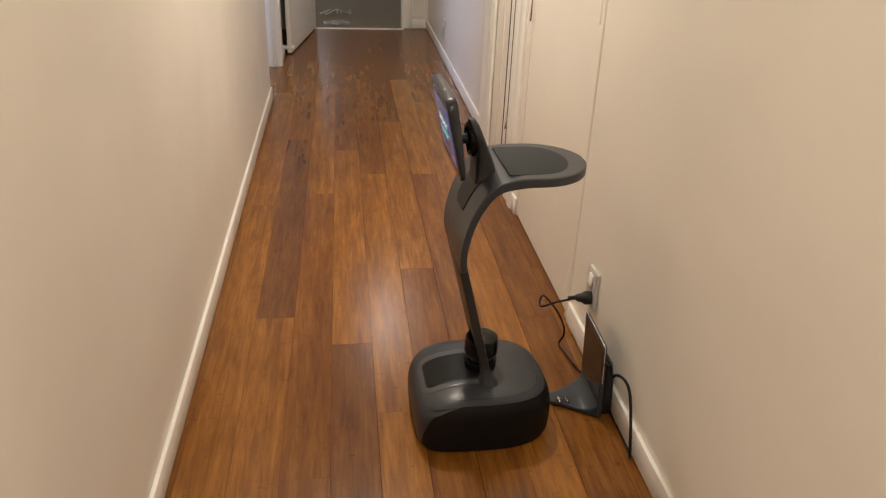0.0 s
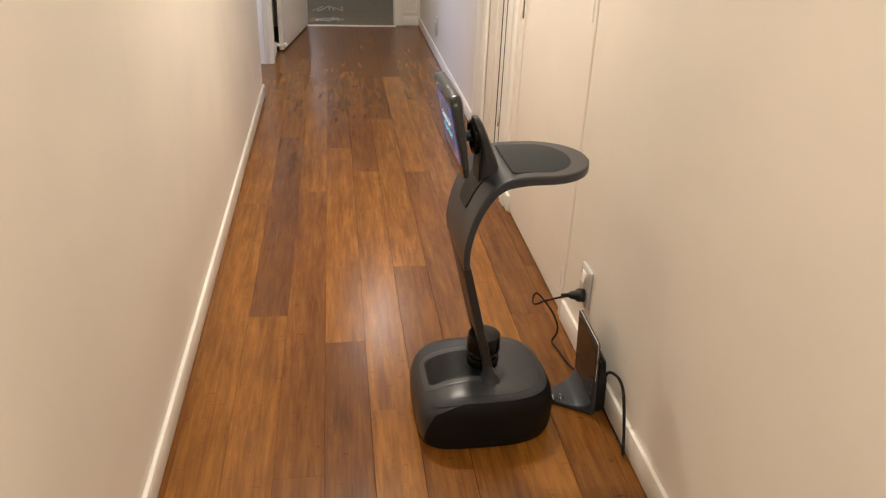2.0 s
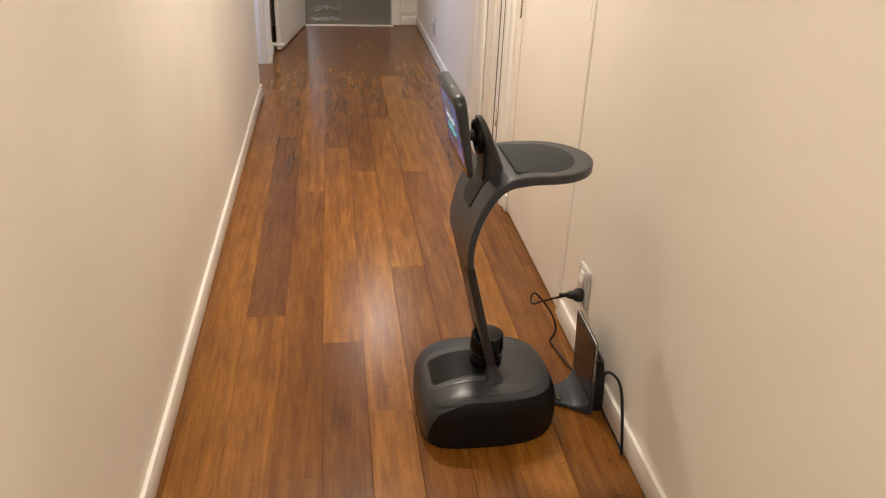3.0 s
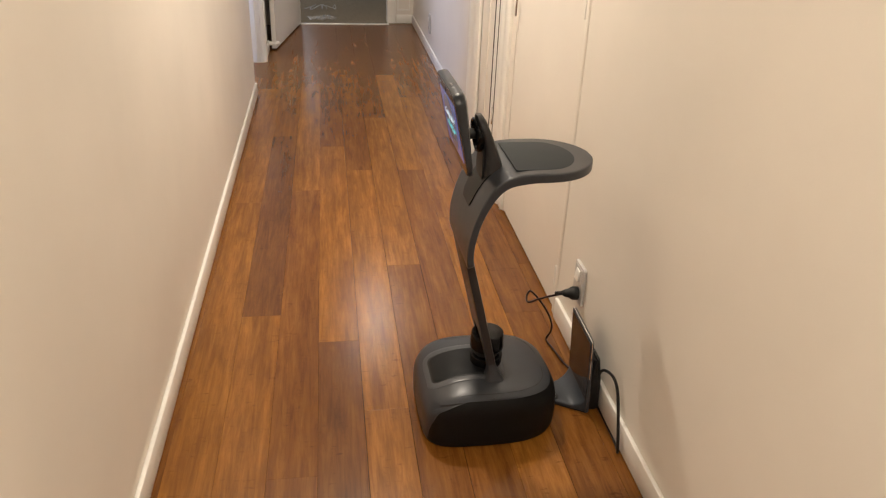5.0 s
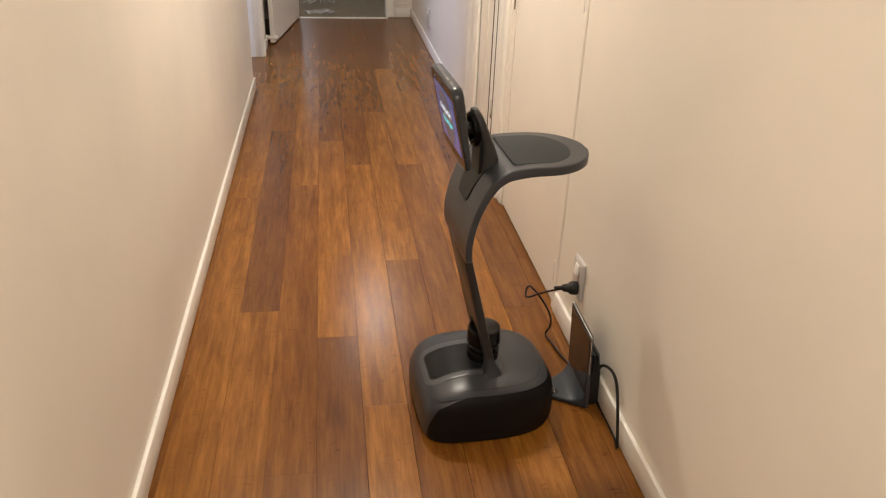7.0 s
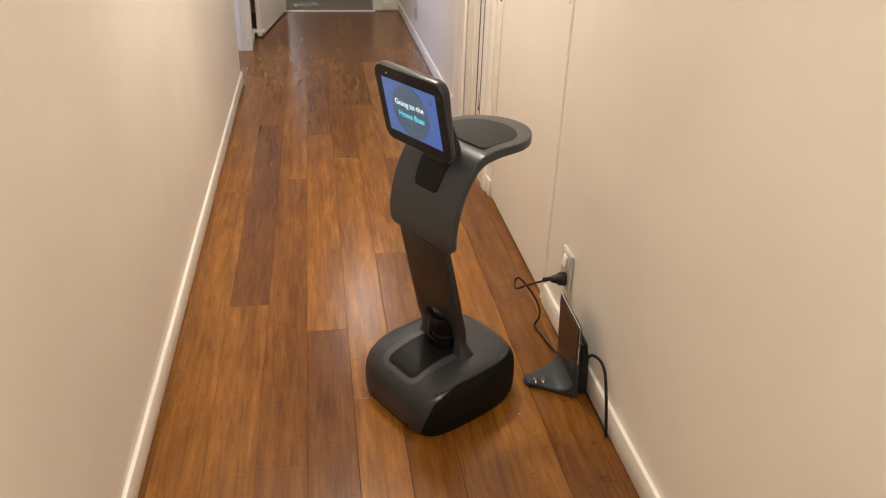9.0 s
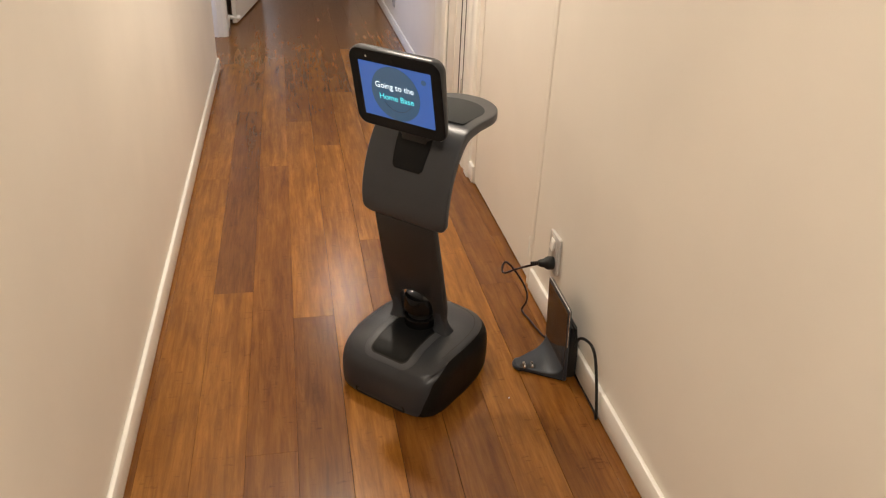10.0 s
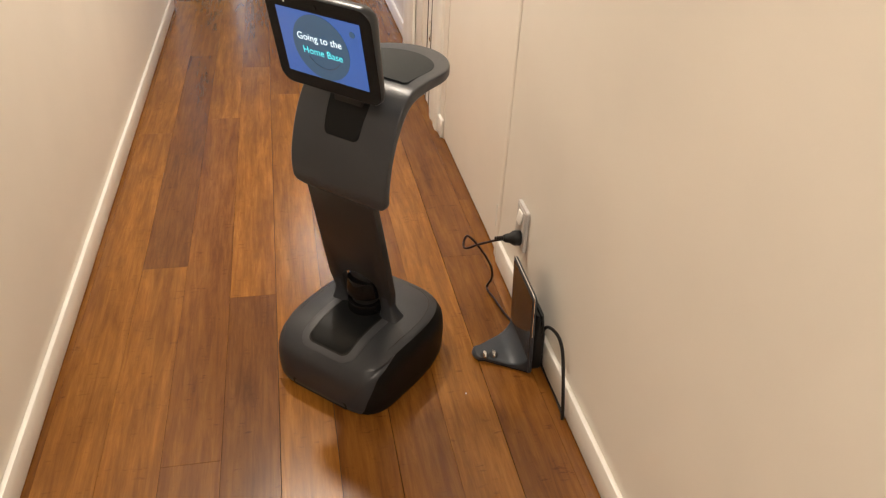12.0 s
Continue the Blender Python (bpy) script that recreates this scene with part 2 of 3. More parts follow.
wall("wall_west", "long cream painted wall of the hall, matt", LW - 0.1, LW, BACK, 5.68)
wall("wall_west_far", "cream painted wall beyond the side doorway", LW - 0.1, LW, 6.56, 6.90)
wall("wall_west_lintel", "cream wall over the side doorway", LW - 0.1, LW, 5.68, 6.56, 2.05, H)
wall("wall_west_end", "cream wall stub at the hinge side of the open door", LW - 0.1, LW, 7.95, END)
wall("wall_west_far_lintel", "cream wall over the far side doorway", LW - 0.1, LW, 6.90, 7.95, 2.05, H)
wall("wall_east", "long cream painted wall beside the charging dock", RW, RW + 0.1, BACK, 2.955)
wall("wall_east_middle", "cream wall between the two doors", RW, RW + 0.1, 3.80, 4.06)
wall("wall_east_far", "cream wall lit bluish towards the far room", RF, RF + 0.1, 4.75, END)
wall("wall_east_lintel", "cream wall above the flush door", RW, RW + 0.1, 2.955, 3.80, 2.04, H)
wall("wall_east_far_lintel", "cream wall above the second door", RW, RW + 0.1, 4.06, 4.72, 2.04, H)
wall("wall_south", "cream wall that closes the hall", LW - 0.1, RW + 0.1, BACK - 0.1, BACK)
wall("wall_north", "cream end wall beside the far doorway", 0.66, RF + 0.1, END, END + 0.1)
wall("wall_north_left", "cream end wall behind the open door", LW - 0.1, -0.17, END, END + 0.1)
wall("wall_north_lintel", "cream wall above the far doorway", -0.17, 0.66, END, END + 0.1, 2.05, H)
tagged(part("ceiling", box(-1.6, 2.0, BACK - 0.1, 11.2, H, H + 0.08), CEILING, smooth=False), "white painted ceiling", "ceiling", kind="structure")

# side room behind the left doorway and far room
wall("wall_side_room", "plain wall of the dim side room", -1.6, -1.5, 6.8, END + 0.1)
wall("wall_side_room_window", "plain wall beside the side window", -1.6, -1.5, 4.8, 5.7)
wall("wall_side_room_sill", "plain wall under the side window", -1.6, -1.5, 5.7, 6.8, 0, 0.85)
wall("wall_side_room_head", "plain wall over the side window", -1.6, -1.5, 5.7, 6.8, 2.1, H)
# unseen wall, added so the side daylight leaves the far door gap dark
wall("wall_side_room_light_block", "unseen plain wall added between the side rooms to block daylight", -1.5, LW - 0.1, 6.70, 6.80)
wall("wall_side_room_near", "plain wall of the dim side room", -1.5, LW - 0.1, 4.8, 4.9)
wall("wall_side_room_far", "plain wall between the side room and the far room", -1.5, LW - 0.1, END, END + 0.1)
tagged(part("side_room_floor", box(-1.5, LW - 0.1, 4.9, END, -0.05, -0.002), WOOD["d"], smooth=False), "dark wooden floor of the side room", "floor", kind="structure")
tagged(part("carpet_floor", box(-1.5, 2.0, END - 0.058, 11.1, -0.05, 0.004), CARPET, smooth=False), "grey-brown cut pile carpet of the far room", "carpet", kind="structure")
wall("wall_far_room_end", "pale wall of the far room", -0.2, 2.0, 11.1, 11.2)
wall("wall_far_room_end_left", "pale wall of the far room", -1.6, -1.2, 11.1, 11.2)
wall("wall_far_room_sill", "pale wall under the window", -1.2, -0.2, 11.1, 11.2, 0, 0.95)
wall("wall_far_room_head", "pale wall over the window", -1.2, -0.2, 11.1, 11.2, 2.05, H)
wall("wall_far_room_east", "pale wall of the far room", 1.9, 2.0, END + 0.1, 11.1)
wall("wall_far_room_west", "pale wall of the far room", -1.6, -1.5, END + 0.1, 11.1)
wall("wall_far_room_south", "pale wall of the far room", RF + 0.1, 1.9, END, END + 0.1)
wall("wall_cupboard_back", "dark inside of the closed cupboard", 1.35, 1.4, 2.8, 4.9)

# baseboards
skirting(LW, LW + 0.013, BACK, 5.68)
skirting(LW, LW + 0.013, 6.665, 6.93)
skirting(RW - 0.013, RW, BACK, 2.905)
skirting(RF - 0.013, RF, 4.80, END - 0.015)
skirting(0.735, RF - 0.014, END - 0.013, END)
skirting(RW - 0.013, RW, 3.80, 3.868)
tagged(part("carpet_strip", box(-0.17, 0.66, END - 0.075, END - 0.035, -0.004, 0.008, 0.003, 2), TRIM), "pale threshold strip between planks and carpet", "threshold", kind="structure")


def moulding(profile, z0, z1, bm=None):
    """An upright board with the given section in x, y."""
    return loft([[(x, y, z0) for x, y in profile], [(x, y, z1) for x, y in profile]], bm)


def architrave(name, x, y0, y1, side, label, z1=2.1):
    """Casing board on a wall face at x; side is +1 where the hall lies at larger x."""
    w = y1 - y0
    prof = [(0, 0), (0.012, 0), (0.018, 0.08), (0.018, 0.35), (0.013, 0.42), (0.013, 0.62), (0.017, 0.7), (0.015, 0.9), (0.010, 1.0), (0, 1.0)]
    bm = moulding([(x + side * a, y0 + b * w) for a, b in prof], 0.0, z1)
    return tagged(part(name, bm, TRIM), label, "door trim", kind="structure")


architrave("trim_west", LW, 6.56, 6.66, 1, "white moulded casing of the side doorway")
tagged(part("trim_west_jamb", box(LW - 0.1, LW + 0.004, 6.545, 6.562, 0, 2.05, 0.002), TRIM), "white painted door jamb of the side doorway", "door trim", kind="structure")
for xa, xb, d in ((LW - 0.062, LW - 0.048, 0.012), (LW - 0.022, LW - 0.016, 0.006)):
    tagged(part("trim_west_stop", box(xa, xb, 6.545 - d, 6.5455, 0, 2.04, 0.002), TRIM), "white painted stop bead on the side doorway jamb", "door trim", kind="structure")
tagged(part("trim_west_jamb_near", box(LW - 0.1, LW - 0.004, 5.678, 5.692, 0, 2.05, 0.002), TRIM), "white painted door jamb of the side doorway", "door trim", kind="structure")
# end doorway
for nm, x0, x1 in (("trim_north", 0.645, 0.725), ("trim_north_left", -0.235, -0.155)):
    w = x1 - x0
    prof = [(0, 0), (0.0, -0.012), (0.08, -0.018), (0.5, -0.013), (0.9, -0.017), (1, -0.012), (1, 0)]
    tagged(part(nm, moulding([(x0 + a * w, END + b) for a, b in prof], 0, 2.1), TRIM), "white moulded casing of the far doorway", "door trim", kind="structure")
for x0, x1 in ((0.645, 0.66), (-0.17, -0.155)):
    tagged(part("trim_north_jamb", box(x0, x1, END + 0.001, END + 0.12, 0, 2.05, 0.002), TRIM), "white painted jamb of the far doorway", "door trim", kind="structure")
# white panel mould on the end wall
bm = bmesh.new()
for a in ((0.742, 0.752, END - 0.008, END, 0.13, 0.9), (0.85, 0.86, END - 0.008, END, 0.13, 0.9), (0.742, 0.86, END - 0.009, END, 0.12, 0.132)):
    box(*a, bm=bm)
tagged(part("trim_north_panel", bm, TRIM), "raised white panel moulding on the end wall", "wall trim", kind="structure")

# flush door beside the dock
door_1 = thing("door_1", "closed flush cream door level with the wall beside the dock", "door", kind="structure")
part("door_leaf", box(RW + 0.003, RW + 0.04, 2.972, 3.80, 0.006, 2.03, 0.002), DOOR, door_1)
part("door_gap", box(RW + 0.004, RW + 0.02, 2.957, 2.9705, 0.0, 2.035), DOOR, door_1, "shallow gap at the hinge side")
for z in (0.098, 1.0, 1.8):
    part("hinge", cyl(0.0045, 0.0045, z, z + 0.075, 12, 0.001, m=Matrix.Translation((RW - 0.001, 2.963, 0))), TRIM, door_1, "painted hinge knuckle")
part("pull_handle", box(RW - 0.018, RW - 0.004, 3.765, 3.777, 0.86, 1.1, 0.004, 2), CHROME, door_1, "slim metal pull handle")
prof = [(0, 0), (0.002, 0.0), (0.0042, 0.10), (0.005, 0.25), (0.005, 0.7), (0.003, 1.0), (0, 1.0)]
tagged(part("trim_east", moulding([(RW - a, 2.925 + b * 0.03) for a, b in prof], 0.0, 2.1), DOOR), "slim painted cover strip beside the flush door", "door trim", kind="structure")

# second door further on, standing a little back in its frame
architrave("trim_east_near", RW, 3.872, 4.055, -1, "cream moulded casing of the second door")
architrave("trim_east_far", RW, 4.53, 4.82, -1, "cream moulded casing of the second door")
tagged(part("trim_east_jamb", box(RW - 0.002, RW + 0.1, 4.06, 4.116, 0, 2.04, 0.003), TRIM), "cream door jamb with strike", "door trim", kind="structure")
tagged(part("trim_east_jamb_far", box(RW + 0.003, RW + 0.1, 4.50, 4.53, 0, 2.04, 0.003), TRIM), "cream door jamb", "door trim", kind="structure")
door_2 = thing("door_2", "closed cream panel door set back in its frame", "door", kind="structure")
part("hinge_edge", box(RW - 0.001, RW + 0.045, 4.137, 4.200, 0.008, 2.03, 0.002), TRIM, door_2, "pale hinge edge of the door")
part("door_leaf", box(RW + 0.002, RW + 0.045, 4.223, 4.497, 0.008, 2.03, 0.003), DOOR, door_2)
part("stile_mould", box(RW - 0.004, RW + 0.005, 4.33, 4.36, 0.0, 2.0, 0.004, 2), DOOR, door_2)
for ya, yb in ((4.1165, 4.1365), (4.2005, 4.2225)):
    part("door_gap", box(RW - 0.0005, RW + 0.06, ya, yb, 0.0, 2.03), GAP, door_2, "dark gap at the hinge side")
for z in (0.30, 1.75):
    part("hinge", cyl(0.006, 0.006, z, z + 0.085, 12, 0.001, m=Matrix.Translation((RW - 0.004, 4.127, 0))), CHROME, door_2, "steel butt hinge")

# open door at the far end, hinged on the left jamb of the far doorway
hx, hy = -0.15, 7.99
door_3 = thing("door_3", "open white door leaning into the hall from the far doorway", "door", kind="structure",
               at=Matrix.Translation((hx, hy, 0)) @ Matrix.Rotation(math.atan2(6.93 - hy, -0.318 - hx), 4, "Z"))
part("door_leaf", box(0, 1.05, -0.036, 0.0, 0.012, 2.03, 0.002), TRIM, door_3)
part("door_stop", turned(cyl(0.017, 0.017, 0, 0.095, 18, 0.004), pose(-0.385, 6.97, 0.05, 0, 90, 0)), TRIM)
tagged(bpy.data.objects["door_stop"], "white cylindrical door stop on the baseboard", "door stop")

# ceiling downlights
def downlight(x, y):
    t = thing("downlight", "round recessed ceiling downlight with white rim, lit", "ceiling light", "downlights of the hall", at=Matrix.Translation((x, y, CEIL)))
    n, rim = 36, bmesh.new()
    prof = [(0.085, 0), (0.085, -0.004), (0.080, -0.007), (0.062, -0.005), (0.060, 0)]
    rings = [[(r * math.cos(2 * math.pi * i / n), r * math.sin(2 * math.pi * i / n), z) for i in range(n)] for r, z in prof]
    part("rim", loft(rings, rim, caps=False), TRIM, t)
    part("lens", cyl(0.06, 0.06, -0.004, -0.001, 32), LENS_GLOW, t)


for lx, ly in LAMPS:
    downlight(lx, ly)

# window of the far room
win = thing("window_1", "bright daylight window of the far room", "window", kind="structure")
for a in ((-1.2, -0.2, 11.13, 11.17, 0.95, 1.0), (-1.2, -0.2, 11.13, 11.17, 2.0, 2.05), (-1.2, -1.15, 11.13, 11.17, 1.0, 2.0), (-0.25, -0.2, 11.13, 11.17, 1.0, 2.0), (-0.72, -0.68, 11.13, 11.17, 1.0, 2.0)):
    part("window_frame", box(*a, 0.004), TRIM, win)


# ---- the robot ----
# its own space: x ahead, y to its left, origin on the floor under the base
BX0, BX1, BHALF = -0.214, 0.174, 0.172
RINGS = [(0.0, 0.166), (0.3, 0.166), (0.55, 0.164), (0.72, 0.160), (0.83, 0.1545), (0.90, 0.147), (0.945, 0.137), (0.975, 0.122), (0.995, 0.098), (1.0, 0.072), (0.998, 0.045), (0.993, 0.024), (0.985, 0.010), (0.965, 0.005)]


def base_edge(a, r=1.0):
    """Point of the footprint at angle a: squarish in front, rounder behind."""
    c, s = math.cos(a), math.sin(a)
    n = 5.0 if c > 0 else 3.1
    k = (abs(c) ** n + abs(s) ** n) ** (-1 / n)
    ax = (BX1 if c > 0 else -BX0) * r
    return ax * c * k, BHALF * r * s * k * (1 - 0.04 * max(0, c))


def base_fall(x):
    """The top of the base sinks towards its front."""
    u = min(1, max(0, (x - 0.02) / 0.15))
    v = min(1, max(0, (-x - 0.1) / 0.11))
    return 1 - 0.20 * u * u - 0.06 * v * v


def base_top(x, y):
    n = 5.0 if x > 0 else 3.1
    r = ((abs(x) / (BX1 if x > 0 else -BX0)) ** n + (abs(y) / BHALF) ** n) ** (1 / n)
    z = 0.166
    for (r0, z0), (r1, z1) in zip(RINGS[:9], RINGS[1:10]):
        if r0 <= r <= r1:
            z = z0 + (z1 - z0) * (r - r0) / (r1 - r0)
    return z * base_fall(x)


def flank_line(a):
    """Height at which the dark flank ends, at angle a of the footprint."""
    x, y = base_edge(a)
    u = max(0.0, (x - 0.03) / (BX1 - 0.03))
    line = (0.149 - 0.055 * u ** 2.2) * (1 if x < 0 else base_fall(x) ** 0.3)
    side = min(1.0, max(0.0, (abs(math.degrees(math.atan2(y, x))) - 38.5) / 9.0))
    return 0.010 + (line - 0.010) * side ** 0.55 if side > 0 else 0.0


def base_point(a, z, inset=0.0):
    """Point of the base's flank at angle a and height z."""
    x1, _ = base_edge(a)
    for (r0, z0), (r1, z1) in zip(RINGS, RINGS[1:]):
        za, zb = (q * base_fall(x1) if q > 0.05 else q for q in (z0, z1))
        if zb <= z <= za:
            x, y = base_edge(a, r0 + (r1 - r0) * (za - z) / max(1e-6, za - zb))
            k = 1 - inset / max(0.05, math.hypot(x, y))
            return (x * k, y * k, z)
    x, y = base_edge(a, RINGS[-1][0])
    return (x, y, z)


def base_surface(flank):
    n, bm, cols = 180, bmesh.new(), []
    for i in range(n):
        a = 2 * math.pi * i / n
        line, col = flank_line(a), []
        if flank:
            zs = [max(line, 0.0052)] + [max(line, 0.0052) + (0.005 - max(line, 0.0052)) * (k / 9) for k in range(0, 10)]
            col = [base_point(a, z, 0.0 if k == 0 else 0.0012) for k, z in enumerate(zs)]
        else:
            for r in (0.02, 0.1, 0.2, 0.3, 0.4, 0.5, 0.58, 0.65, 0.72, 0.78, 0.83, 0.87, 0.90):
                x, y = base_edge(a, r)
                col.append((x, y, base_top(x, y)))
            x1, _ = base_edge(a)
            top, low = RINGS[5][1] * base_fall(x1), max(line, 0.005)
            top = max(top, low + 0.0004)
            col += [base_point(a, top + (low - top) * k / 12) for k in range(1, 13)]
        cols.append(col)
    rings = [[c[k] for c in cols] for k in range(len(cols[0]))]
    vs = [[bm.verts.new(p) for p in r] for r in rings]
    for a, b in zip(vs, vs[1:]):
        for i in range(n):
            bm.faces.new((a[i], a[(i + 1) % n], b[(i + 1) % n], b[i]))
    bm.faces.new(vs[-1] if flank else vs[0])
    bmesh.ops.remove_doubles(bm, verts=bm.verts, dist=0.00005)
    return bm


def on_base(outline, lift, inner=0.9):
    """A thin inset that follows the top of the base."""
    bm, fine = bmesh.new(), []
    for (xa, ya), (xb, yb) in zip(outline, outline[1:] + outline[:1]):
        k = max(1, math.ceil(math.hypot(xb - xa, yb - ya) / 0.005))
        fine += [(xa + (xb - xa) * q / k, ya + (yb - ya) * q / k) for q in range(k)]
    outline = fine
    cx = (min(p[0] for p in outline) + max(p[0] for p in outline)) / 2
    rings = []
    for k, dz in [(1.0, -0.004), (1.0, lift * 0.5), (0.97, lift)] + [(0.9 - 0.058 * q, lift) for q in range(16)]:
        rings.append([(cx + (x - cx) * k, y * k, base_top(cx + (x - cx) * k, y * k) + dz) for x, y in outline])
    return loft(rings, bm)


def sheet(stations, n=12):
    """A bent sheet with rounded edges along stations (x, z, half width, thickness)."""
    rings = []
    for i, (x, z, w, th) in enumerate(stations):
        a, b = stations[max(0, i - 1)], stations[min(len(stations) - 1, i + 1)]
        t = Vector((b[0] - a[0], 0, b[1] - a[1])).normalized()
        nrm = Vector((t.z, 0, -t.x))
        half, ring = th / 2, []
        e = min(half, w * 0.9)
        for sy in (1, -1):
            for k in range(n + 1):
                ang = radians(90 - 180 * k / n) * sy
                ca, sa = math.cos(ang), math.sin(ang)
                ring.append(Vector((x, sy * (w - e) + sy * e * max(0.0, ca) ** 0.38, z)) + nrm * half * math.copysign(abs(sa) ** 0.38, sa))
        rings.append(ring)
    return loft(rings)


def dense(points, k):
    """Evenly refined stations through (x, z, w, th)."""
    a = smooth_line([(p[0], p[1], 0) for p in points], k)
    b = smooth_line([(p[2], p[3], 0) for p in points], k)
    return [(u.x, u.y, v.x, v.y) for u, v in zip(a, b)]


def chest_spine():
    return dense([(0.069, 0.548, 0.1265, 0.017), (0.0695, 0.575, 0.1275, 0.017), (0.066, 0.605, 0.128, 0.017), (0.058, 0.640, 0.128, 0.017),
                   (0.046, 0.674, 0.128, 0.018), (0.030, 0.706, 0.128, 0.020), (0.010, 0.733, 0.128, 0.022), (-0.014, 0.749, 0.127, 0.024),
                   (-0.040, 0.755, 0.126, 0.025), (-0.075, 0.7585, 0.126, 0.0235), (-0.118, 0.759, 0.126, 0.023)], 5)


def chest_face(z):
    """How far ahead the outer face of the chest stands at height z."""
    sp, face = chest_spine(), []
    for a, b in zip(sp, sp[1:]):
        t = Vector((b[0] - a[0], b[1] - a[1])).normalized()
        face.append((a[1] - t.x * a[3] / 2, a[0] + t.y * a[3] / 2))
    for (z0, x0), (z1, x1) in zip(face, face[1:]):
        if z0 <= z <= z1:
            return x0 + (x1 - x0) * (z - z0) / max(1e-6, z1 - z0)
    return face[0][1]


def chest_and_tray():
    spine, start = chest_spine(), []
    for i in range(7):
        u = i / 6
        start.append((0.0655 + 0.003 * u, 0.524 + 0.0215 * u, 0.1265 - 0.024 * (1 - math.sqrt(1 - (1 - u) ** 2)), 0.012 + 0.005 * min(1, u * 2.5)))
    end = []
    for i in range(1, 19):
        a = radians(90 * i / 18.3)
        end.append((-0.118 - 0.129 * math.sin(a), 0.759, 0.126 * math.cos(a), 0.023 if i < 17 else 0.019))
    return sheet(start + spine[:] + end)


def column():
    """The upright slab with an arched opening for the sensor at its foot."""
    w, low, high = 0.094, 0.0, 0.385
    right = [(0.108, low), (0.097, 0.012), (0.090, 0.028), (0.0855, 0.05), (w, 0.10), (w - 0.001, 0.25), (w - 0.003, high)]
    arch = [(0.050, low), (0.052, 0.05), (0.052, 0.09)] + [(0.052 * math.cos(radians(a)), 0.105 + 0.036 * math.sin(radians(a))) for a in range(10, 171, 16)] + [(-0.052, 0.09), (-0.052, 0.05), (-0.050, low)]
    outline = right + [(-x, y) for x, y in right[::-1]] + arch[::-1]
    bm = plate(outline, 0.022, 0.005, 2)
    # y of the outline runs up the slab, x across the robot
    m = Matrix(((0, 0.236, -0.972, -0.018), (1, 0, 0, 0), (0, 0.972, 0.236, 0.148), (0, 0, 0, 1)))
    return turned(bm, m)


def facing(x, z, tilt):
    """Pose of a flat outline that stands upright and looks ahead; tilt brings its top forward."""
    c, s = math.cos(radians(tilt)), math.sin(radians(tilt))
    return Matrix(((0, s, c, x), (1, 0, 0, 0), (0, c, -s, z), (0, 0, 0, 1)))


def words(text, size, material, m, parent):
    cu = bpy.data.curves.new("line_of_text", "FONT")
    cu.body, cu.size, cu.align_x, cu.align_y, cu.extrude = text, size, "CENTER", "CENTER", 0.0001
    tmp = bpy.data.objects.new("line_of_text", cu)
    me = bpy.data.meshes.new_from_object(tmp)
    bpy.data.objects.remove(tmp)
    bm = bmesh.new()
    bm.from_mesh(me)
    return part("screen_text", turned(bm, m), material, parent, "glowing words " + text, smooth=False)


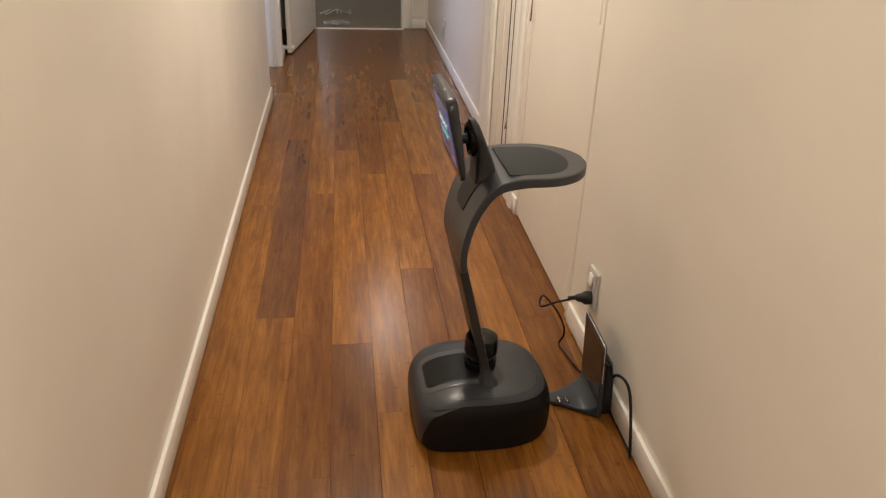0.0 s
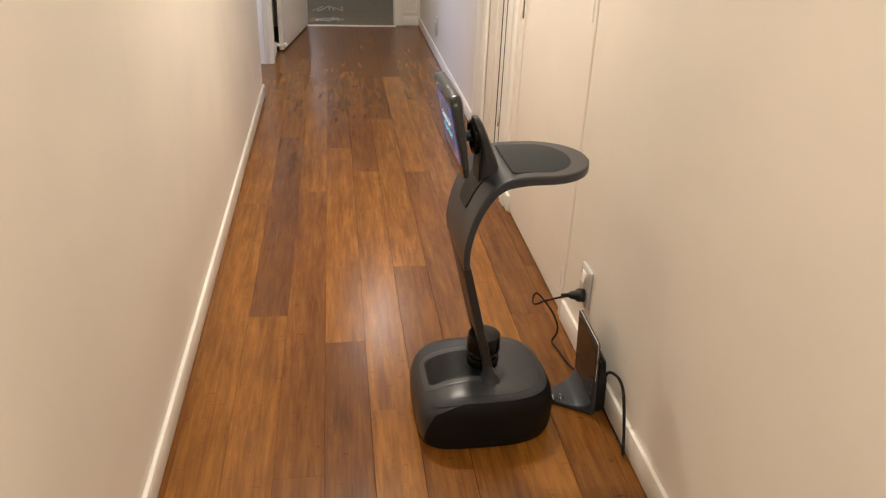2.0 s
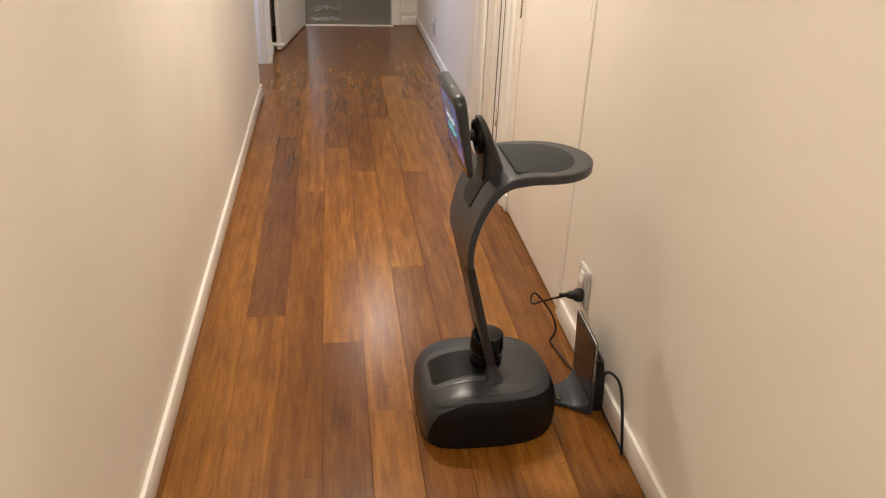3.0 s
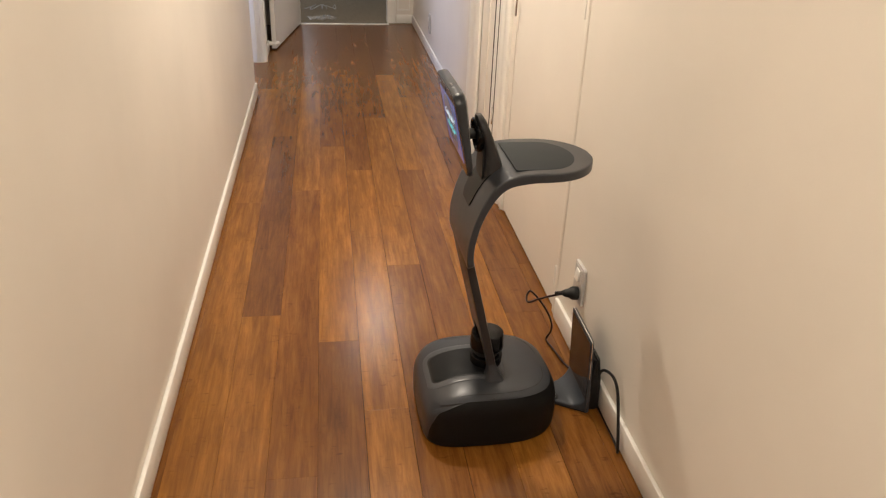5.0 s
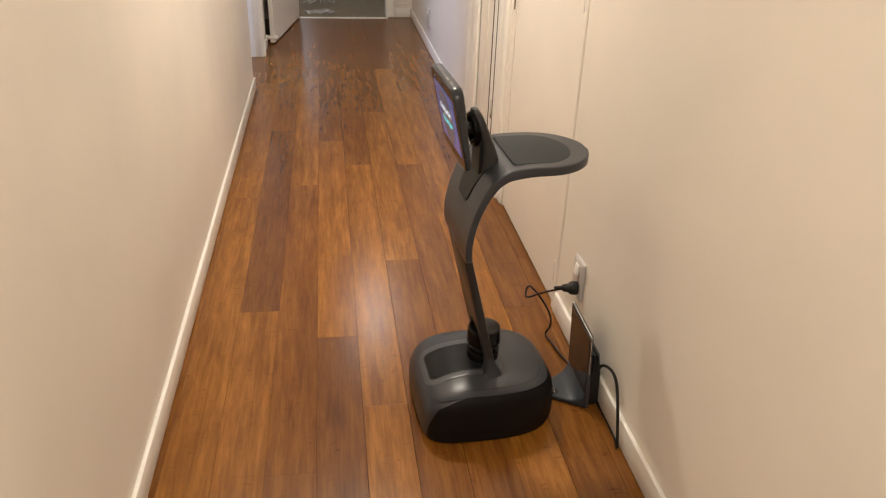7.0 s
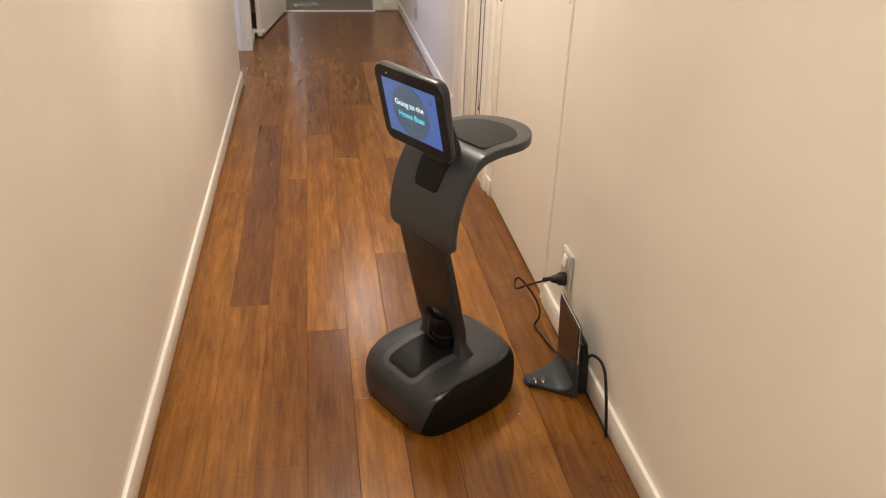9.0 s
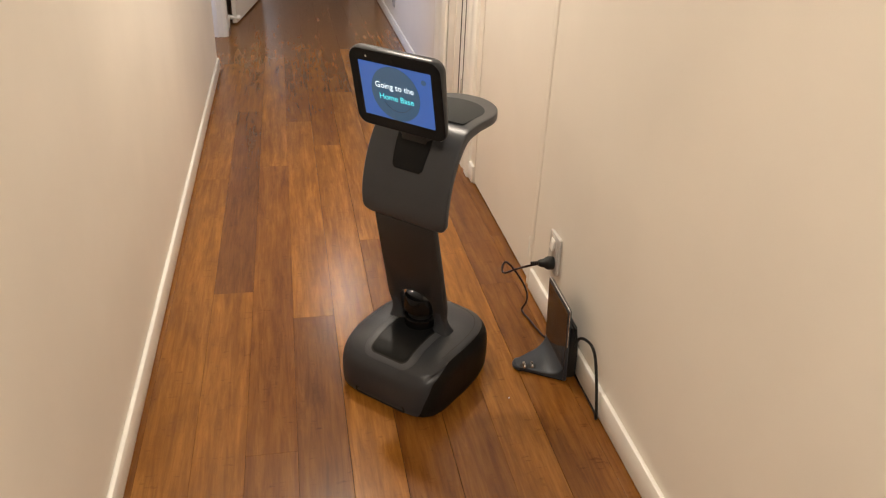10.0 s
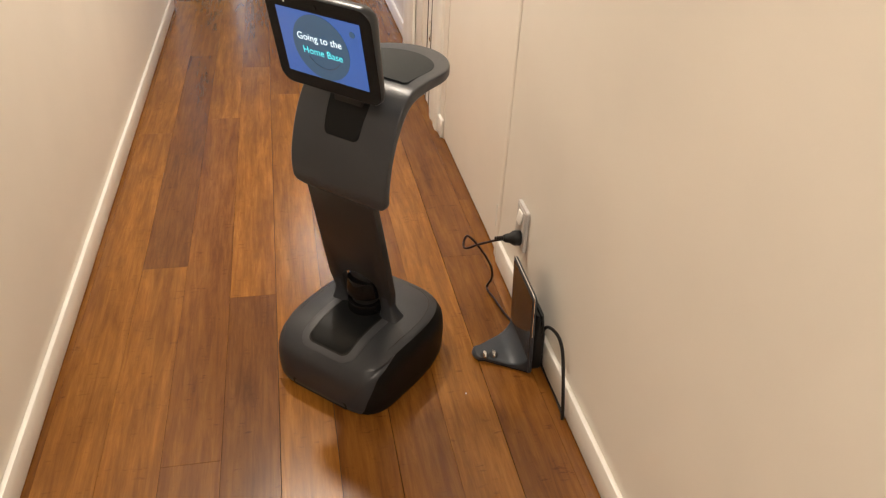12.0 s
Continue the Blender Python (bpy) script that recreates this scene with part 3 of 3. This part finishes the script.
def build_robot():
    rb = thing("telepresence_robot", "dark grey home robot with tablet face and rear tray on planks", "robot")
    base = part("base", base_surface(False), SHELL, rb, "rounded grey plastic drive base")
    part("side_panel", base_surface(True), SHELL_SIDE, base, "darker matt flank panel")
    halo = [(0.046 + x, y) for y, x in round_rect(0.082, 0.106, 0.034)]
    part("pad_surround", on_base(halo, 0.0018), DECK, base, "lighter grey surround of the deck panel")
    pad = [(0.055 + x, y * (1 + 0.9 * (0.1 - x) * 0.4)) for y, x in round_rect(0.058, 0.083, 0.018)]
    rim = [(0.055 + (x - 0.055) * 1.035, y * 1.05) for x, y in pad]
    part("pad_groove", on_base(rim, 0.0026), MATTE_BLACK, base, "thin black groove round the deck panel")
    part("front_pad", on_base(pad, 0.0034), RUBBER, base, "black textured deck panel")
    part("skirt", loft([[(*base_edge(2 * math.pi * i / 64, r), z) for i in range(64)] for r, z in ((0.80, 0.002), (0.90, 0.004), (0.905, 0.011))]), MATTE_BLACK, base)
    part("front_slot", turned(plate(round_rect(0.084, 0.012, 0.008), 0.005, 0.001, 1), facing(0.1662, 0.017, 7)), GAP, base, "black sensor slot low in front")
    for s in (1, -1):
        # fine seam that runs along the flank and round the rear deck
        arc = [base_edge(radians(s * q), 0.80) for q in range(62, 172, 6)]
        part("seam", tube([(x, y, base_top(x, y) - 0.0001) for x, y in arc], 0.0007, 3, 6), GAP, base)
    # spinning range sensor behind the opening
    lidar = part("range_sensor", turned(cyl(0.043, 0.045, 0.0, 0.046, 40, 0.004), Matrix.Translation((-0.018, 0, 0.150))), GLOSS, rb, "glossy black round range sensor")
    part("sensor_collar", turned(cyl(0.034, 0.034, 0.0, 0.02, 36), Matrix.Translation((-0.018, 0, 0.194))), MATTE_BLACK, lidar)
    part("sensor_cap", turned(cyl(0.0465, 0.045, 0.0, 0.052, 40, 0.006), Matrix.Translation((-0.018, 0, 0.212))), GLOSS, lidar, "glossy black cap")
    part("sensor_foot", turned(cyl(0.060, 0.050, 0.0, 0.014, 40, 0.004), Matrix.Translation((-0.022, 0, 0.148))), MATTE_BLACK, lidar)
    part("column", column(), COLUMN, rb, "leaning flat charcoal column with arched foot")
    for sy in (1, -1):
        # each leg of the column flares into the deck
        rings = []
        for k in range(13):
            u = k / 12
            v, f = 0.002 + 0.085 * u, (1 - u) ** 3
            cx, cz = 0.236 * v - 0.0287, 0.972 * v + 0.1506 - 0.004 * f
            hx, hy, cy = 0.0118 + 0.024 * f, 0.0175 + 0.016 * f, sy * (0.0705 + 0.004 * f)
            rings.append([(cx + hx * math.copysign(abs(math.cos(q)) ** 0.6, math.cos(q)), cy + hy * math.copysign(abs(math.sin(q)) ** 0.6, math.sin(q)), cz) for q in (2 * math.pi * i / 32 for i in range(32))])
        part("column_flare", loft(rings), SHELL, rb, "smooth grey flare at the foot of the column")
    chest = part("chest_and_tray", chest_and_tray(), SHELL, rb, "grey shell that bends from chest plate into rear tray")
    mat_outline = [(-0.034, 0.092), (-0.039, 0.097)] + [(-0.118 - 0.082 * math.sin(radians(a)), 0.097 * math.cos(radians(a))) for a in range(0, 181, 9)] + [(-0.039, -0.097), (-0.034, -0.092)]
    part("tray_mat", turned(plate(mat_outline, 0.0032, 0.0012, 2), Matrix.Translation((0, 0, 0.7682))), FELT, chest, "dark non-slip rubber mat in the tray")
    # sensor window on the chest, sunk towards the tablet's neck
    win_rings, outline = [], []
    corners = round_rect(0.049, 0.049, 0.013)
    for (xa, ya), (xb, yb) in zip(corners, corners[1:] + corners[:1]):
        k = max(1, math.ceil(math.hypot(xb - xa, yb - ya) / 0.006))
        outline += [(xa + (xb - xa) * q / k, ya + (yb - ya) * q / k) for q in range(k)]
    for k, d in [(1.0, -0.004), (1.0, 0.0012), (0.975, 0.0022)] + [(0.9 - 0.11 * q, 0.0022) for q in range(8)]:
        win_rings.append([(chest_face(0.706 + v * k) + d, u * k * (1 + 0.10 * (v / 0.05)), 0.706 + v * k + 0.4 * d) for u, v in outline])
    part("sensor_window", loft(win_rings), RUBBER, chest, "black sensor window")
    # arm behind the tablet
    arm_rings = []
    for k in range(15):
        u = k / 14
        z = 0.705 + 0.172 * u
        front, rear = 0.034 + 0.019 * u - 0.012 * math.sin(math.pi * u), -0.036 + 0.067 * u - 0.004 * math.sin(math.pi * u)
        w = 0.060 - 0.018 * min(1, u * 1.6)
        w *= math.sqrt(max(0.05, 1 - max(0, (u - 0.72) / 0.29) ** 2))
        squeeze = 1 if u < 0.96 else 0.7
        cx, hx = (front + rear) / 2, (front - rear) / 2 * squeeze
        arm_rings.append([(cx + hx * abs(math.cos(q)) ** 0.55 * (1 if math.cos(q) > 0 else -1), w * abs(math.sin(q)) ** 0.7 * (1 if math.sin(q) > 0 else -1), z) for q in (2 * math.pi * i / 40 for i in range(40))])
    arm = part("tablet_arm", loft(arm_rings), COLUMN, rb, "grey upright arm that carries the tablet")
    lean = facing(0.035, 0.828, 8)
    rr = [[(r * math.cos(2 * math.pi * i / 40), 1.12 * r * math.sin(2 * math.pi * i / 40), z) for i in range(40)] for r, z in ((0.038, -0.006), (0.038, 0.012), (0.035, 0.016), (0.030, 0.014), (0.028, 0.006))]
    part("pivot_ring", turned(loft(rr), lean), GLOSS, arm, "black pivot ring")
    part("pivot_face", turned(plate(round_rect(0.036, 0.045, 0.012), 0.004, 0.001, 1), facing(0.0295, 0.757, 0)), MATTE_BLACK, arm)
    part("pivot_shaft", turned(cyl(0.013, 0.013, 0.0, 0.036, 24, 0.002), Matrix.Translation((0.040, 0, 0.829)) @ Matrix.Rotation(radians(88), 4, "Y")), MATTE_BLACK, arm, "short round pivot shaft")
    # tablet
    TZ, TX, TT = 0.8585, 0.1015, 12.5
    body = []
    for w, h, r, z in ((0.062, 0.045, 0.02, -0.031), (0.085, 0.062, 0.025, -0.030), (0.113, 0.088, 0.027, -0.0255), (0.1245, 0.0965, 0.028, -0.0205), (0.127, 0.099, 0.029, -0.014), (0.127, 0.099, 0.029, 0.0005), (0.1255, 0.0975, 0.028, 0.003)):
        body.append([(x, y, z * (0.70 + 3.4 * y) if z < 0 else z) for x, y in round_rect(w, h, r)])
    tab = part("tablet", turned(loft(body), facing(TX, TZ, TT)), HEAD, rb, "tablet head with rounded grey housing")
    up = facing(TX, TZ, TT)
    part("bezel", turned(plate(round_rect(0.1245, 0.0965, 0.0265), 0.0014, 0.0006, 1), up @ Matrix.Translation((0, 0, 0.0026))), BEZEL, tab, "black glass front")
    scr = part("screen", turned(plate(round_rect(0.099, 0.0685, 0.001, 2), 0.0006), up @ Matrix.Translation((0, 0.001, 0.0040))), SCREEN, tab, "lit blue screen", smooth=False)
    n = 48
    part("screen_disc", turned(cyl(0.0675, 0.0675, 0, 0.0004, n), up @ Matrix.Translation((-0.003, 0.0, 0.0046))), SCREEN_DISC, scr, "slate blue disc on the screen", smooth=False)
    ring = [(rad * math.cos(radians(a)), rad * math.sin(radians(a))) for rad, span in ((0.0445, range(212, 329, 6)), (0.0430, range(326, 211, -6))) for a in span]
    part("screen_arc", turned(plate(ring, 0.0003), up @ Matrix.Translation((0.0, 0.0, 0.0052))), SCREEN_ARC, scr, smooth=False)
    part("screen_icon", turned(cyl(0.0065, 0.0065, 0, 0.0003, 24), up @ Matrix.Translation((0.079, 0.046, 0.0047))), SCREEN_DISC, scr, smooth=False)
    words("Going to the", 0.0208, TEXT_WHITE, up @ Matrix.Translation((-0.0035, 0.0175, 0.0064)), scr)
    words("Home Base", 0.0208, TEXT_CYAN, up @ Matrix.Translation((-0.0005, -0.0105, 0.0064)), scr)
    part("camera_eye", turned(cyl(0.0045, 0.0045, 0, 0.0008, 20), up @ Matrix.Translation((-0.002, 0.081, 0.0042))), GLOSS, tab)
    part("status_dot", turned(cyl(0.0022, 0.0022, 0, 0.0008, 12), up @ Matrix.Translation((-0.075, 0.0815, 0.0042))), SWITCH, tab)
    part("top_button", turned(plate(round_rect(0.012, 0.0025, 0.0024), 0.0012), up @ Matrix.Translation((0.03, 0.0978, -0.008)) @ Matrix.Rotation(radians(-90), 4, "X")), SWITCH, tab, "pale button on the top edge")
    return rb


robot = build_robot()


# ---- the charging dock ----
def build_dock():
    d = thing("charging_dock", "blue-grey L-shaped robot charging dock with glossy panel, standing against the wall", "charging dock", at=Matrix.Translation((0.788, 2.480, 0)) @ Matrix.Rotation(radians(-1), 4, "Z"))
    # foot plate whose top sweeps up into the back
    def half(x):
        if x < -0.098:
            return math.sqrt(max(0.0, 0.024 ** 2 - (x + 0.098) ** 2)) + 0.002
        return 0.025 + 0.062 * ((x + 0.098) / 0.108)
    rings = []
    for x in [-0.1215, -0.119, -0.114, -0.107, -0.098] + [-0.098 + 0.108 * k / 20 for k in range(1, 21)]:
        w, u = half(x), max(0.0, (x + 0.040) / 0.046)
        top = 0.017 + 0.050 * (1 - math.sqrt(max(0.0, 1 - min(1.0, u) ** 2.2)))
        if x < -0.116:
            top = 0.013
        rings.append([(x, -w + 0.003, 0.004), (x, -w, 0.008), (x, -w, top - 0.003), (x, -w + 0.002, top - 0.001), (x, -w + 0.006, top), (x, w - 0.006, top), (x, w - 0.002, top - 0.001), (x, w, top - 0.003), (x, w, 0.008), (x, w - 0.003, 0.004)])
    part("foot_plate", loft(rings), DOCK, d, "blue-grey foot plate that sweeps up into the back")
    part("foot_pad", loft([[(x * 0.97, y * 0.96, z) for x, y in [(-0.1215 + 0.1315 * k / 20, -half(-0.1215 + 0.1315 * k / 20)) for k in range(21)] + [(0.01 - 0.1315 * k / 20, half(0.01 - 0.1315 * k / 20)) for k in range(21)]] for z in (0.0003, 0.0045)]), MATTE_BLACK, d, "black rubber underside")
    back = part("back_panel", turned(plate(round_rect(0.094, 0.1245, 0.012), 0.009, 0.003, 2), facing(0.008, 0.1285, -3) @ Matrix.Rotation(math.pi, 4, "Y")), DOCK, d, "upright blue-grey back")
    part("gloss_panel", turned(plate(round_rect(0.088, 0.100, 0.008), 0.002, 0.0008, 1), facing(-0.0010, 0.1420, -3) @ Matrix.Rotation(math.pi, 4, "Y")), SMOKED, back, "smoked glossy panel that mirrors the floor")
    part("edge_strip", turned(tube([(-0.0935, -0.10, 0), (-0.0935, 0.0, 0), (-0.0935, 0.11, 0), (-0.086, 0.1225, 0), (-0.05, 0.1235, 0), (0.05, 0.1235, 0), (0.086, 0.1225, 0), (0.0935, 0.11, 0), (0.0935, 0.0, 0)], 0.0014, 6, 6), facing(0.0015, 0.1285, -3) @ Matrix.Rotation(math.pi, 4, "Y")), CHROME, back, "thin bright edge")
    part("rear_housing", turned(loft([[(x, y, z) for x, y in round_rect(a, b, 0.012)] for a, b, z in ((0.018, 0.070, 0.0), (0.020, 0.076, 0.01), (0.017, 0.074, 0.10), (0.010, 0.064, 0.165))]), Matrix.Translation((0.030, 0, 0.002))), MATTE_BLACK, d, "black power housing behind")
    for x in (-0.094, -0.070):
        part("contact_seat", turned(cyl(0.0125, 0.0125, 0, 0.0016, 20), Matrix.Translation((x, -0.022, 0.0165))), MATTE_BLACK, d)
        part("contact", turned(loft([[(a * math.cos(2 * math.pi * i / 16) * 0.8, a * 1.7 * math.sin(2 * math.pi * i / 16), z) for i in range(16)] for a, z in ((0.0072, 0), (0.0072, 0.008), (0.005, 0.012))]), Matrix.Translation((x, -0.022, 0.016))), CHROME, d, "bright charging contact")
    return d


build_dock()


# ---- sockets, plug and cords ----
def socket(y, z, x, hy, hz, switch_at, label, group):
    s = thing("wall_socket", label, "socket", group, at=Matrix.Translation((x, y, z)) @ Matrix.Rotation(radians(-90), 4, "Y") @ Matrix.Rotation(radians(90), 4, "Z"))
    # in its own space x runs along the wall, y up, z out of the wall
    part("cover_plate", plate(round_rect(hy, hz, 0.006), 0.011, 0.003, 2), SWITCH, s)
    part("inner_plate", turned(plate(round_rect(hy * 0.80, hz * 0.90, 0.004), 0.0022, 0.0008, 1), Matrix.Translation((0, 0, 0.0105))), SWITCH, s)
    part("rocker", turned(box(-0.015, 0.015, -0.018, 0.018, 0, 0.006, 0.0015, 2), Matrix.Translation((0, switch_at, 0.0125)) @ Matrix.Rotation(radians(8), 4, "X")), TRIM, s, "white rocker switch")
    for dx, rot in ((-0.008, 25), (0.008, -25), (0, 0)):
        part("slot", turned(box(-0.001, 0.001, -0.004, 0.004, 0, 0.0006), Matrix.Translation((dx, -switch_at * 0.9 + (0.004 if rot else -0.010), 0.0127)) @ Matrix.Rotation(radians(rot), 4, "Z")), GAP, s)
    return s


socket(2.712, 0.250, RW, 0.042, 0.064, -0.030, "cream vertical wall socket with rocker switch, black plug in it", "wall sockets")
socket(6.79, 0.245, RF, 0.045, 0.072, -0.034, "cream wall socket on the bluish far wall, empty", "wall sockets")

plug = thing("plug", "black round power plug pushed into the wall socket", "plug", at=Matrix.Translation((RW - 0.0135, 2.690, 0.226)) @ Matrix.Rotation(radians(-90), 4, "Y") @ Matrix.Rotation(radians(-6), 4, "X"))
rings = [[(r * math.cos(2 * math.pi * i / 28), r * math.sin(2 * math.pi * i / 28), z) for i in range(28)] for r, z in ((0.019, 0.0), (0.021, 0.003), (0.0212, 0.018), (0.019, 0.024), (0.014, 0.030), (0.0125, 0.040), (0.0095, 0.047), (0.0075, 0.049))]
part("plug_body", loft(rings), MATTE_BLACK, plug)
for k in range(4):
    z = 0.050 + k * 0.006
    part("strain_relief", turned(cyl(0.0070 - k * 0.0006, 0.0068 - k * 0.0006, z, z + 0.0045, 18, 0.0008), Matrix.Identity(4)), CORD, plug)

cord = part("power_cord", tube([(0.798, 2.695, 0.224), (0.765, 2.712, 0.208), (0.725, 2.728, 0.188), (0.700, 2.735, 0.174), (0.692, 2.747, 0.172), (0.695, 2.760, 0.186), (0.705, 2.757, 0.200),
                                (0.730, 2.748, 0.176), (0.762, 2.745, 0.128), (0.781, 2.748, 0.085), (0.786, 2.757, 0.045), (0.778, 2.768, 0.012), (0.777, 2.752, 0.0055), (0.785, 2.715, 0.0052), (0.794, 2.66, 0.0052), (0.806, 2.61, 0.0052), (0.828, 2.56, 0.012)], 0.0034, 8, 8), RED_CORD)
tagged(cord, "thin black mains cord looping from plug to dock", "cord")
lead = part("dock_lead", tube([(0.832, 2.43, 0.105), (0.832, 2.41, 0.138), (0.833, 2.375, 0.160), (0.833, 2.33, 0.172), (0.832, 2.295, 0.160), (0.829, 2.262, 0.118), (0.827, 2.236, 0.065), (0.827, 2.222, 0.022), (0.829, 2.224, 0.006), (0.835, 2.245, 0.0048), (0.838, 2.30, 0.0048), (0.838, 2.38, 0.0048), (0.834, 2.44, 0.01)], 0.0042, 8, 8), CORD)
tagged(lead, "thick black lead drooping from dock onto the floor", "cord")

# loose wrap and cord on the carpet of the far room
rnd = random.Random(4)
pts = [(-0.10 + 0.30 * i / 16 + rnd.uniform(-0.05, 0.05), 8.68 + rnd.uniform(-0.07, 0.07), 0.012 + rnd.uniform(0, 0.05)) for i in range(17)]
tagged(part("white_cord", tube(pts, 0.0045, 6, 6), SWITCH), "tangled white cord lying on the carpet", "cord")
bm = bmesh.new()
nx, ny = 22, 10
vs = [[bm.verts.new((-0.12 + 0.30 * i / nx, 8.12 + 0.22 * j / ny + 0.02 * math.sin(i * 0.9), 0.012 + 0.03 * max(0, noise.noise(Vector((i * 0.33, j * 0.5, 0)))))) for j in range(ny + 1)] for i in range(nx + 1)]
for i in range(nx):
    for j in range(ny):
        if (i - nx / 2) ** 2 / 110 + (j - ny / 2) ** 2 / 22 < 1 + 0.25 * math.sin(i * 1.7 + j):
            bm.faces.new((vs[i][j], vs[i + 1][j], vs[i + 1][j + 1], vs[i][j + 1]))
bmesh.ops.delete(bm, geom=[v for v in bm.verts if not v.link_faces], context="VERTS")
tagged(part("plastic_wrap", bm, WRAP), "crumpled clear plastic wrap on the carpet", "plastic wrap")

# crumb on the floor
tagged(part("crumb", turned(cyl(0.0025, 0.0015, 0, 0.002, 7, 0.0005), Matrix.Translation((0.619, 2.347, 0.0005))), SWITCH), "tiny pale crumb on the planks", "crumb")


# ---- floor planks ----
PITCH, X0, LENGTH = 0.129, 0.033, 1.86
# strip number: (one joint, tones of the boards from the joint nearer to the joint farther)
STRIPS = {-4: (3.4, "mmmmm"), -3: (3.96, "mggmm"), -2: (3.00, "mgdmm"), -1: (2.225, "mdmgm"), 0: (2.825, "mdgmm"), 1: (2.47, "mggmm"), 2: (3.325, "mmgmm"),
          3: (2.46, "mmmgd"), 4: (3.75, "mggmm"), 5: (2.95, "mmdmm"), 6: (3.3, "mmmmm")}


WIDE_GAPS = (1, 2, 3, 5)      # strips whose near-side long joint has opened


def plank_mesh(name, width, length, mat, wide):
    g, c = 0.0002, 0.0004
    x0, x1, y0, y1 = 0.0010 if wide else g, width - g, g, length - g
    rings = [[(x0, y0, -0.012), (x1, y0, -0.012), (x1, y1, -0.012), (x0, y1, -0.012)], [(x0, y0, -c), (x1, y0, -c), (x1, y1, -c), (x0, y1, -c)],
             [(x0 + c, y0 + c, 0), (x1 - c, y0 + c, 0), (x1 - c, y1 - c, 0), (x0 + c, y1 - c, 0)]]
    return mesh_of(name, loft(rings), mat, smooth=False)


planks = {}
for i, (joint, tones) in STRIPS.items():
    xa, xb = X0 + i * PITCH, X0 + (i + 1) * PITCH
    xa, xb = max(xa, -0.47), min(xb, 0.95)
    k0 = math.floor((BACK - joint) / LENGTH)
    for k in range(k0, 6):
        ya, yb = max(BACK, joint + k * LENGTH), min(END - 0.06, joint + (k + 1) * LENGTH)
        if yb - ya < 0.02:
            continue
        tone = tones[(k + 2) % 5] if -2 <= k <= 2 else "m"
        key = (round(xb - xa, 4), round(yb - ya, 4), tone, i in WIDE_GAPS)
        if key not in planks:
            planks[key] = plank_mesh("plank", key[0], key[1], WOOD[tone], key[3])
        ob = new("plank", planks[key])
        ob.location = (xa, ya, 0)
        ob.parent = floor


# ---- what moves ----
def motions():
    rows = [(0.0, 0.432, 2.450, 182.1), (0.5, 0.432, 2.450, 182.1), (1.0, 0.434, 2.450, 182.1), (1.5, 0.440, 2.450, 182.0), (2.0, 0.457, 2.451, 181.8), (2.5, 0.468, 2.451, 181.8),
            (3.0, 0.472, 2.452, 181.5), (4.0, 0.480, 2.452, 181.4), (5.0, 0.484, 2.452, 181.3), (5.5, 0.485, 2.453, 181.3), (6.0, 0.485, 2.453, 181.3), (6.5, 0.485, 2.453, 181.3), (6.75, 0.484, 2.453, 181.6),
            (7.6, 0.456, 2.462, 192.5), (8.5, 0.423, 2.473, 204.2), (9.0, 0.408, 2.480, 210.5), (9.5, 0.394, 2.486, 216.5), (10.0, 0.376, 2.499, 226.2), (10.5, 0.361, 2.505, 233.8),
            (11.0, 0.359, 2.507, 235.0), (11.5, 0.364, 2.512, 232.8), (12.0, 0.378, 2.510, 226.4)]
    walk(robot, [(t, pose(x, y, 0, 0, 0, a)) for t, x, y, a in rows])


motions()
